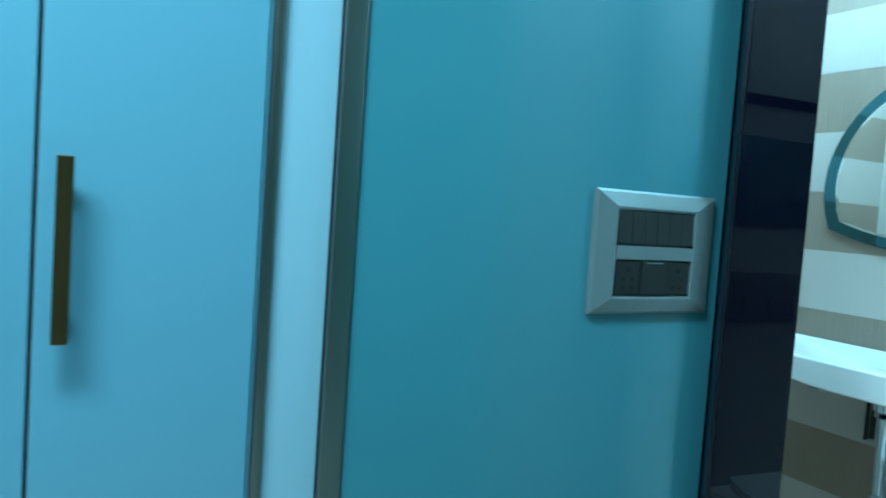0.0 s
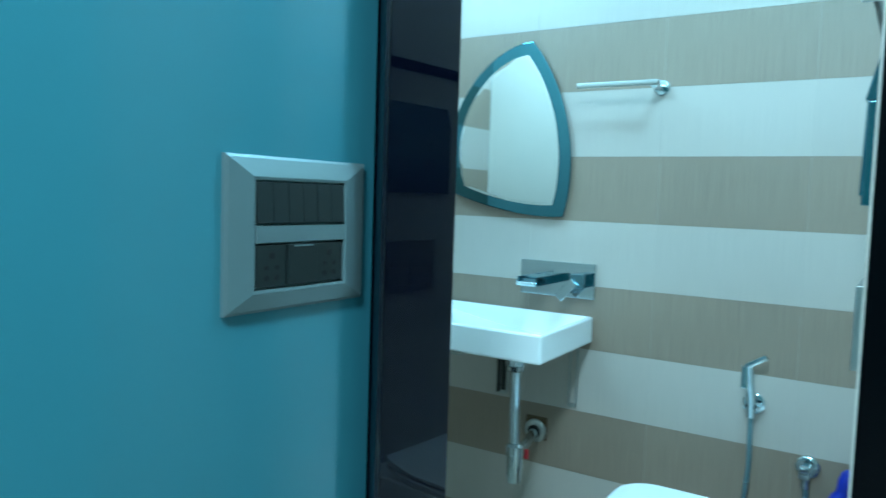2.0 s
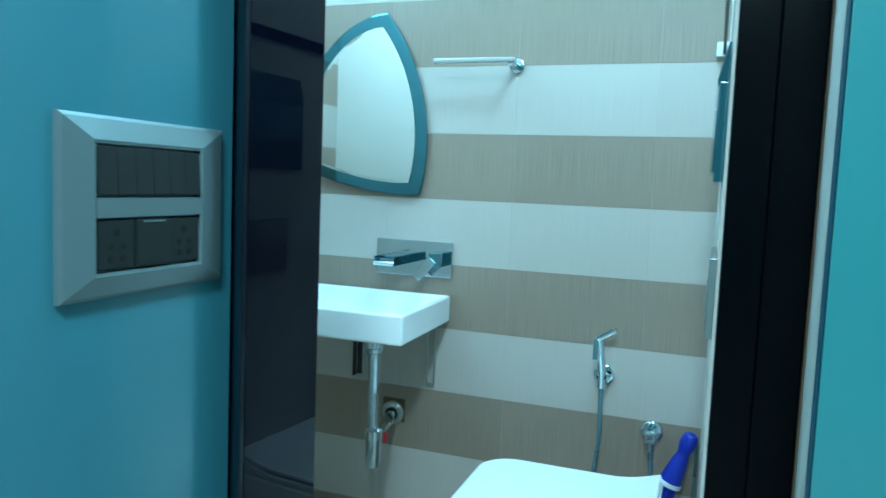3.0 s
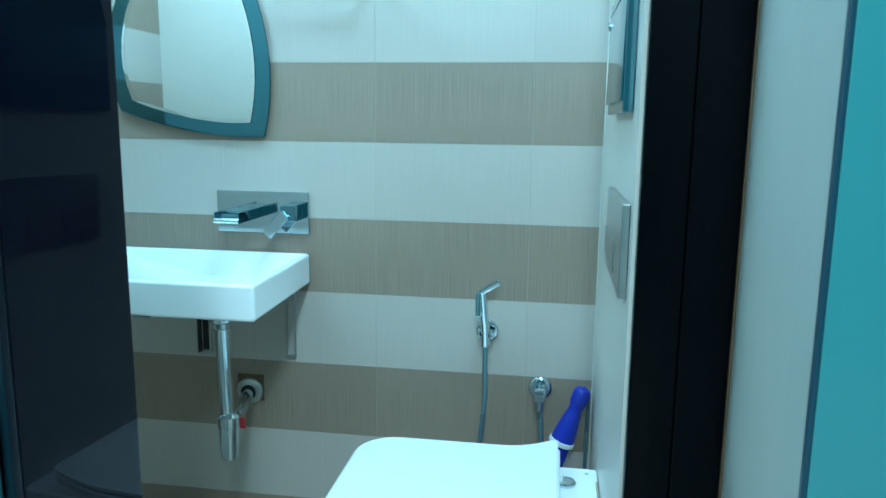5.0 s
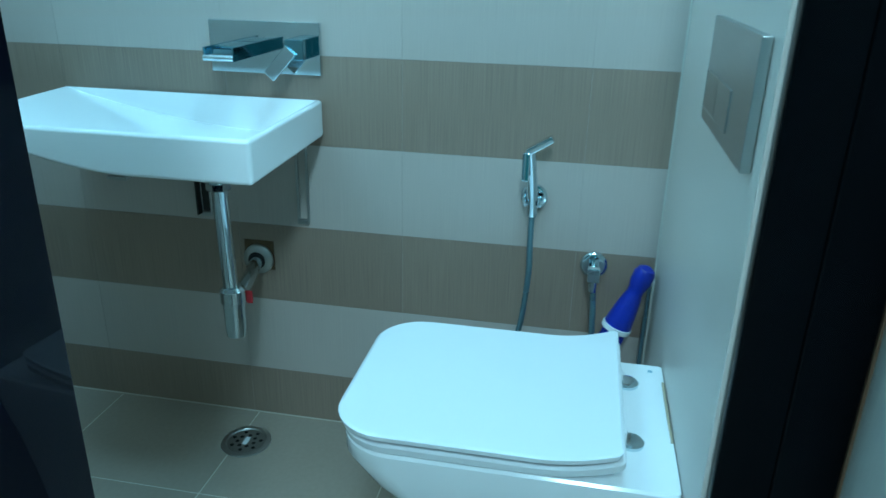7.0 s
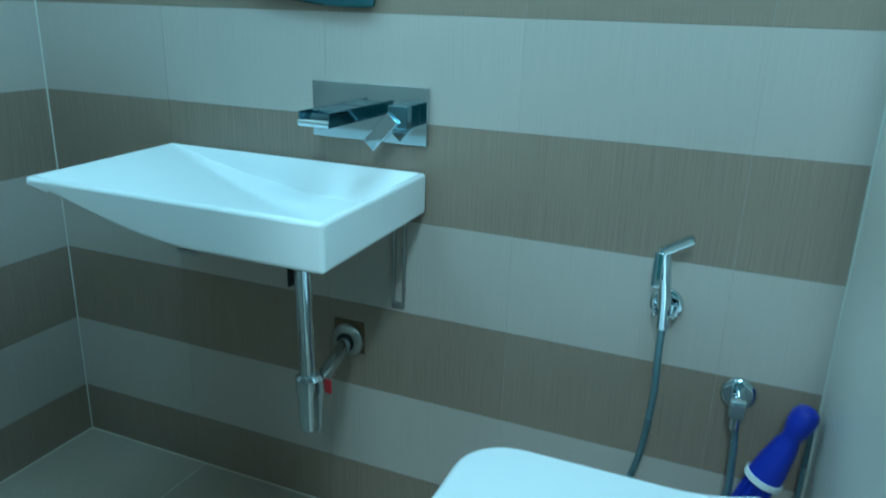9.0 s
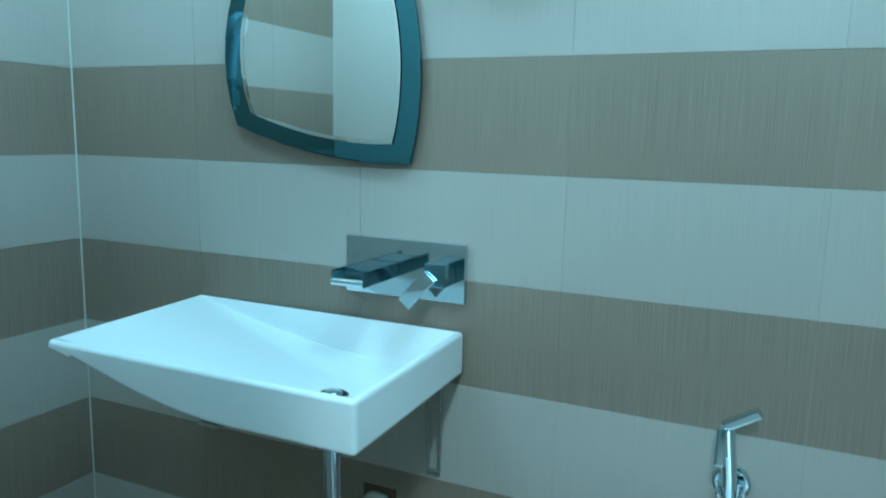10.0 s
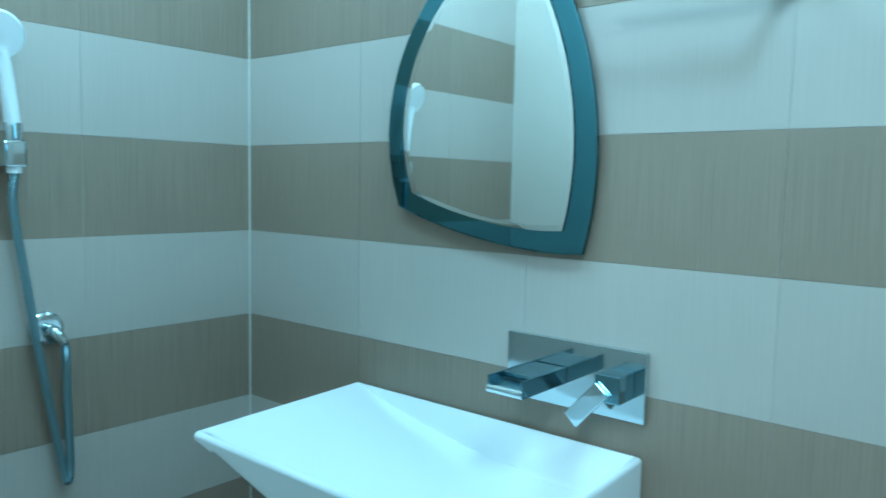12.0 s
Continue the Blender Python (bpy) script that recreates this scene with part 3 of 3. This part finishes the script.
def board(loops):
    """A lofted board whose faces run in strips from side to side, curling up towards its hinges."""
    bm = bmesh.new()
    rows = [[bm.verts.new((x, y, z + 0.025 * max(0, 1 - (y - 0.09) / 0.125) ** 2)) for x, y, z in loop] for loop in loops]
    n = len(rows[0])
    for a, b in zip(rows, rows[1:]):
        for k in range(n):
            bm.faces.new((a[k], a[(k + 1) % n], b[(k + 1) % n], b[k]))
    for row in (rows[0], rows[-1]):
        for k in range(n // 2 - 1):
            bm.faces.new((row[k], row[k + 1], row[n - 2 - k], row[n - 1 - k]))
    bmesh.ops.recalc_face_normals(bm, faces=bm.faces)
    return bm


part("seat", board([lid_loop(0.4435, -0.013, 0.088), lid_loop(0.446, -0.008, 0.083), lid_loop(0.458, -0.006, 0.083), lid_loop(0.4615, -0.010, 0.086), lid_loop(0.4620, -0.022, 0.098)]), SEAT_WHITE, toilet)
part("lid", board([lid_loop(0.4700, -0.016, 0.104), lid_loop(0.4705, -0.004, 0.093), lid_loop(0.4725, -0.001, 0.090), lid_loop(0.480, 0.0, 0.088), lid_loop(0.4835, -0.005, 0.092)]), SEAT_WHITE, toilet)
for x in (-0.367, -0.545):
    hinge = part("hinge", lathe([(0.021, 0.0), (0.021, 0.005), (0.018, 0.008), (0.010, 0.009)], (x, 0.069, 0.4315), sides=24), CHROME, toilet, "round chrome hinge cap")
    part("pivot", box(x - 0.008, x + 0.008, 0.076, 0.100, 0.4395, 0.456, 0.003), SEAT_WHITE, hinge)
part("print", box(-0.316, -0.308, 0.020, 0.028, 0.4313, 0.4317), NARROW_BLUE, toilet, "tiny grey maker's mark")
part("sealant", tube(rounded_path([(-0.35, 0.004, 0.432), (-0.44, 0.0045, 0.4325), (-0.53, 0.0035, 0.4305)]), 0.0024, 8), RUST, toilet, "yellowed sealant along the wall")

# ---------------------------------------------------------------- flush plate
flush = thing("flush_plate", (-0.57, 0.006, 1.0), "satin steel dual flush plate on the pale wall", "flush plate")
part("plate", box(-0.712, -0.388, 0.0005, 0.013, 0.922, 1.070, 0.002), SATIN, flush)
part("button", box(-0.600, -0.504, 0.0132, 0.0152, 0.942, 0.996, 0.002), SATIN, flush)
part("button", box(-0.5025, -0.404, 0.0132, 0.0147, 0.942, 0.996, 0.002), SATIN, flush)

# ---------------------------------------------------------------- health faucet
jet = thing("health_faucet", (-0.04, 0.277, 0.66), "chrome hand bidet spray hanging in its wall holder", "bidet spray")
part("rosette", lathe([(0.029, 0.001), (0.029, 0.008), (0.022, 0.012)], (0, 0.277, 0.657), (-1, 0, 0), 28), CHROME, jet)
holder = part("holder", lathe([(0.012, 0.010), (0.012, 0.034)], (0, 0.277, 0.655), (-1, 0, 0), 16), CHROME, jet)
own = bmesh.new()
box(-0.060, -0.030, 0.257, 0.264, 0.650, 0.662, 0.003, 2, own)
box(-0.060, -0.030, 0.290, 0.297, 0.650, 0.662, 0.003, 2, own)
box(-0.036, -0.028, 0.255, 0.299, 0.646, 0.667, 0.002, 2, own)
part("fork", own, CHROME, holder)
part("grip", tube(rounded_path([(-0.048, 0.277, 0.628), (-0.050, 0.279, 0.68), (-0.056, 0.284, 0.735), (-0.062, 0.287, 0.775)]), 0.0115, 14), CHROME, jet)
own = box(-0.010, 0.010, -0.030, 0.030, -0.0075, 0.0075, 0.003)
bmesh.ops.transform(own, matrix=Matrix.Translation((-0.064, 0.268, 0.786)) @ Matrix.Rotation(radians(-32), 4, "X"), verts=own.verts)
part("spray_head", own, CHROME, jet, "flat square chrome spray head")
own = box(-0.005, 0.005, -0.008, 0.008, -0.030, 0.030, 0.003)
bmesh.ops.transform(own, matrix=Matrix.Translation((-0.078, 0.294, 0.742)) @ Matrix.Rotation(radians(6), 4, "Y"), verts=own.verts)
part("trigger", own, CHROME, jet, "chrome trigger paddle")
part("hose", tube(rounded_path([(-0.047, 0.277, 0.63), (-0.045, 0.277, 0.56), (-0.045, 0.276, 0.49), (-0.05, 0.285, 0.38), (-0.06, 0.30, 0.28), (-0.07, 0.25, 0.20), (-0.07, 0.17, 0.22), (-0.055, 0.13, 0.32), (-0.048, 0.128, 0.40), (-0.047, 0.134, 0.485)], 22), 0.0062, 10, 0.0007), HOSE, jet, "ribbed steel hose")

stopcock = thing("angle_valve", (-0.03, 0.135, 0.52), "chrome angle valve with a round wall flange", "valve")
part("flange", lathe([(0.031, 0.001), (0.030, 0.006), (0.022, 0.012)], (0, 0.135, 0.509), (-1, 0, 0), 28), CHROME, stopcock)
part("body", lathe([(0.013, 0.010), (0.013, 0.055), (0.010, 0.060)], (0, 0.135, 0.507), (-1, 0, 0), 20), CHROME, stopcock)
part("outlet", lathe([(0.010, 0.0), (0.010, 0.03), (0.012, 0.032), (0.012, 0.045)], (-0.047, 0.135, 0.465), sides=18), CHROME, stopcock)
part("knob", box(-0.074, -0.056, 0.121, 0.149, 0.494, 0.528, 0.004), CHROME, stopcock)

# ---------------------------------------------------------------- toilet brush
brush = thing("toilet_brush", (-0.07, 0.07, 0.0), "blue plastic toilet brush leaning in the corner", "brush")
HEAD, TAIL = Vector((-0.066, 0.024, 0.542)), Vector((-0.074, 0.074, 0.402))
way = (HEAD - TAIL).normalized()
LEN = (HEAD - TAIL).length
part("grip", lathe([(r, h * LEN / 0.18) for r, h in ((0.030, 0.0), (0.0285, 0.02), (0.025, 0.05), (0.0205, 0.085), (0.0165, 0.10), (0.0175, 0.112), (0.0225, 0.135), (0.0225, 0.158), (0.018, 0.172), (0.008, 0.179), (0.001, 0.180))], TAIL, way, 28), BRUSH_BLUE, brush)
part("collar", lathe([(0.030, -0.012), (0.0325, -0.010), (0.0325, 0.0), (0.030, 0.001)], TAIL, way, 28), BRUSH_WHITE, brush, "white collar ring")
part("shaft", lathe([(0.012, -0.425), (0.020, -0.40), (0.020, -0.08), (0.020, -0.013)], TAIL, way, 18), BRUSH_BLUE, brush)
for k in range(10):
    a = 2 * math.pi * k / 10
    side = way.orthogonal().normalized()
    off = (side * math.cos(a) + way.cross(side) * math.sin(a)) * 0.022
    part("bristle_rib", tube([TAIL - way * 0.012 + off, TAIL - way * 0.09 + off * 1.05], 0.0035, 8), BRUSH_BLUE, brush)
pole = thing("cleaning_stick", (-0.04, 0.015, 0), "thin grey-green stick standing in the corner", "stick")
part("rod", tube([Vector((-0.04, 0.018, 0.001)), Vector((-0.035, 0.014, 0.30)), Vector((-0.03, 0.012, 0.52))], 0.0045, 10), HOSE, pole)

# ---------------------------------------------------------------- wall box on the plain wall
cabinet = thing("wall_dispenser", (-0.5, 0.01, 1.3), "dark mirror-fronted steel wall dispenser with a sloped top", "dispenser")
# Dispenser steel carries its mirrored dark surroundings as base colour.
part("body", box(-0.672, -0.335, 0.0008, 0.0175, 1.208, 1.390, 0.002), CHROME_DARK_REFLECTION, cabinet, "steel back box, dark reflection put into its colour")
cushion = bmesh.new()
NX, NZ = 28, 12
grid = []
for a in range(NX + 1):
    k = a / NX * 2 - 1
    grid.append([cushion.verts.new((-0.5035 + 0.1635 * k, 0.0180 + 0.003 * (1 - b / NZ) + 0.005 * (1 - abs(k) ** 6), 1.226 + 0.158 * b / NZ)) for b in range(NZ + 1)])
for a in range(NX):
    for b in range(NZ):
        cushion.faces.new((grid[a][b], grid[a][b + 1], grid[a + 1][b + 1], grid[a + 1][b]))
rim = [e for e in cushion.edges if e.is_boundary]
skirt = bmesh.ops.extrude_edge_only(cushion, edges=rim)
for v in skirt["geom"]:
    if isinstance(v, bmesh.types.BMVert):
        v.co.y = 0.0176
part("front", cushion, CHROME_DARK_REFLECTION, cabinet, "bulging polished steel front, dark reflection put into its colour")
part("hood", prism([(0.0008, 1.3915), (0.022, 1.3915), (0.005, 1.462), (0.0008, 1.462)], 0.337, Matrix(((0, 0, 1, -0.672), (1, 0, 0, 0), (0, 1, 0, 0), (0, 0, 0, 1))), 0.0015), CHROME_DARK_REFLECTION, cabinet, "polished hood leaning back to the wall")
part("lock", lathe([(0.008, 0.0), (0.008, 0.004), (0.006, 0.005)], (-0.37, 0.0215, 1.372), (0, 1, 0), 16), CHROME, cabinet)

rail = thing("towel_rail", (-0.45, 0.05, 1.565), "long flat dark towel rail on the pale wall", "towel rail")
part("bar", box(-0.745, -0.034, 0.010, 0.018, 1.550, 1.580, 0.002), BLACK_SATIN, rail)
for x in (-0.732, -0.027):
    part("bracket", box(x - 0.007, x + 0.007, 0.0005, 0.034, 1.546, 1.584, 0.003), FROST, rail, "pale plastic end bracket")

# ---------------------------------------------------------------- hand shower on the left wall
shower = thing("hand_shower", (-0.53, 1.75, 1.3), "white hand shower on a chrome bracket with ribbed hose", "shower")
Y = WIDE
part("bracket", box(-0.552, -0.512, Y - 0.062, Y - 0.001, 1.270, 1.318, 0.006), CHROME, shower)
part("handle", tube(rounded_path([(-0.530, Y - 0.045, 1.26), (-0.531, Y - 0.048, 1.34), (-0.540, Y - 0.050, 1.42), (-0.549, Y - 0.054, 1.47)]), 0.013, 14), FROST, shower)
part("ferrule", lathe([(0.0155, 0.0), (0.0155, 0.03)], (-0.530, Y - 0.046, 1.318), sides=18), CHROME, shower)
part("spray_head", lathe([(0.018, -0.012), (0.040, 0.0), (0.044, 0.012), (0.041, 0.020), (0.001, 0.021)], (-0.554, Y - 0.046, 1.50), (-0.15, -0.85, -0.3), 28), FROST, shower)
elbow = part("wall_flange", lathe([(0.033, 0.001), (0.032, 0.007), (0.024, 0.012)], (-0.468, Y, 0.965), (0, -1, 0), 28), CHROME, shower)
part("outlet", tube(rounded_path([(-0.468, Y - 0.010, 0.965), (-0.464, Y - 0.035, 0.962), (-0.450, Y - 0.042, 0.94)]), 0.011, 12), CHROME, elbow)
part("hose", tube(rounded_path([(-0.530, Y - 0.045, 1.262), (-0.532, Y - 0.04, 1.20), (-0.515, Y - 0.036, 1.08), (-0.490, Y - 0.032, 0.91), (-0.462, Y - 0.03, 0.74), (-0.447, Y - 0.03, 0.665), (-0.440, Y - 0.03, 0.70), (-0.443, Y - 0.032, 0.81), (-0.445, Y - 0.036, 0.90), (-0.450, Y - 0.041, 0.938)], 24), 0.0075, 10, 0.0009), HOSE, shower, "ribbed steel hose")

# ---------------------------------------------------------------- lamps and floor drain
# Holders are added above the unseen lamps; the second one only fills.
for lx, ly, lz, watts, size in LAMPS:
    lamp = thing("ceiling_lamp", (lx, ly, 2.39), "assumed white round lamp holder on the bathroom ceiling, out of view", "lamp", "bathroom lamps")
    part("rose", lathe([(0.05, 2.378), (0.05, 2.392), (0.045, 2.3995)], (lx, ly, 0), sides=28), CEILING, lamp)
    part("stem", lathe([(0.012, 2.36), (0.012, 2.379)], (lx, ly, 0), sides=16), CHROME, lamp)
# Body and glowing diffuser are made up to go with the unseen bedroom lamp.
room_lamp = thing("ceiling_lamp", (-2.95, 0.02, 2.69), "assumed long white ceiling light, out of view", "lamp")
part("body", box(-3.57, -2.33, -0.14, 0.18, 2.672, 2.699, 0.004), CEILING, room_lamp)
part("diffuser", box(-3.55, -2.35, -0.12, 0.16, 2.664, 2.6715), GLOW, room_lamp)

drain = thing("floor_drain", (-0.13, 0.945, 0.0), "round steel floor drain grating", "drain")
part("ring", lathe([(0.062, 0.0), (0.061, 0.004), (0.050, 0.005), (0.047, 0.001)], (-0.135, 0.945, 0.0), sides=36), SATIN, drain)
grate = part("grating", lathe([(0.0465, 0.0), (0.0465, 0.0028), (0.001, 0.0032)], (-0.135, 0.945, 0.0), sides=36), DULL_STEEL, drain, "dull steel grating")
# Grating holes are shallow discs with their shade put into the colour.
for k in range(14):
    a = 2 * math.pi * k / 14
    r = 0.036 if k % 2 else 0.022
    part("hole", lathe([(0.005, 0.0), (0.005, 0.0012)], (-0.135 + r * math.cos(a), 0.945 + r * math.sin(a), 0.0024), sides=10), HOLE_SHADE, grate)
part("lettering_bar", box(-0.150, -0.120, 0.939, 0.951, 0.0034, 0.0040), BRUSH_WHITE, grate, "embossed bar of unreadable lettering")

# ---------------------------------------------------------------- tiles, piece by piece
walls = {o.name: o for o in scene.objects if o.name.startswith(("wall_", "floor"))}


def tile_mesh(a, b, mat, name):
    """A tile a wide and b high in its own plane, standing proud of its joints, edges eased."""
    bm = bmesh.new()
    e = 0.0003
    lo = [bm.verts.new((sa * a / 2, sb * b / 2, 0)) for sa, sb in ((-1, -1), (1, -1), (1, 1), (-1, 1))]
    mid = [bm.verts.new((sa * a / 2, sb * b / 2, SKIN - e)) for sa, sb in ((-1, -1), (1, -1), (1, 1), (-1, 1))]
    up = [bm.verts.new((sa * (a / 2 - e), sb * (b / 2 - e), SKIN)) for sa, sb in ((-1, -1), (1, -1), (1, 1), (-1, 1))]
    for p, q in ((lo, mid), (mid, up)):
        for k in range(4):
            bm.faces.new((p[k], p[(k + 1) % 4], q[(k + 1) % 4], q[k]))
    bm.faces.new(up)
    return mesh_of(bm, name, mat)


shared = {}


def lay(parent, u0, u1, v0, v1, mat, turn, gap=0.0007):
    """One tile on a wall or floor; turn takes its plane into the world."""
    a, b = u1 - u0 - gap, v1 - v0 - gap
    key = (round(a, 4), round(b, 4), mat.name)
    if key not in shared:
        shared[key] = tile_mesh(a, b, mat, "tile")
    ob = new("tile", shared[key])
    ob.parent = parent
    ob.matrix_world = turn @ Matrix.Translation(((u0 + u1) / 2, (v0 + v1) / 2, 0))


BACK_TURN = Matrix(((0, 0, -1, SKIN), (1, 0, 0, 0), (0, 1, 0, 0), (0, 0, 0, 1)))
LEFT_TURN = Matrix(((1, 0, 0, 0), (0, 0, -1, WIDE + SKIN), (0, 1, 0, 0), (0, 0, 0, 1)))
FLOOR_TURN = Matrix(((1, 0, 0, 0), (0, 1, 0, 0), (0, 0, 1, -SKIN), (0, 0, 0, 1)))
for k, (z0, z1) in enumerate(zip(STRIPES, STRIPES[1:])):
    mat = TILE_BROWN if k % 2 == 0 else TILE_PALE
    cols = [0.0, 0.176, 0.575, 0.983, 1.393, WIDE - 0.002]
    for y0, y1 in zip(cols, cols[1:]):
        lay(walls["wall_back"], y0, y1, z0, z1, mat, BACK_TURN)
    cols = [INNER, -0.79, -0.39, -0.002]
    for x0, x1 in zip(cols, cols[1:]):
        lay(walls["wall_left"], x0, x1, z0, z1, mat, LEFT_TURN)
xs = [-1.19, -0.735, -0.335, -0.003]
ys = [0.0, 0.17, 0.57, 0.968, 1.37, WIDE - 0.003]
for x0, x1 in zip(xs, xs[1:]):
    for y0, y1 in zip(ys, ys[1:]):
        lay(walls["floor"], x0, x1, y0, y1, FLOOR_TILE, FLOOR_TURN, 0.003)

for ob in list(scene.objects):
    if ob.type == "EMPTY":
        for c in ob.children_recursive:
            if c.parent is ob:
                c.matrix_parent_inverse = Matrix.Translation(-ob.matrix_world.translation)
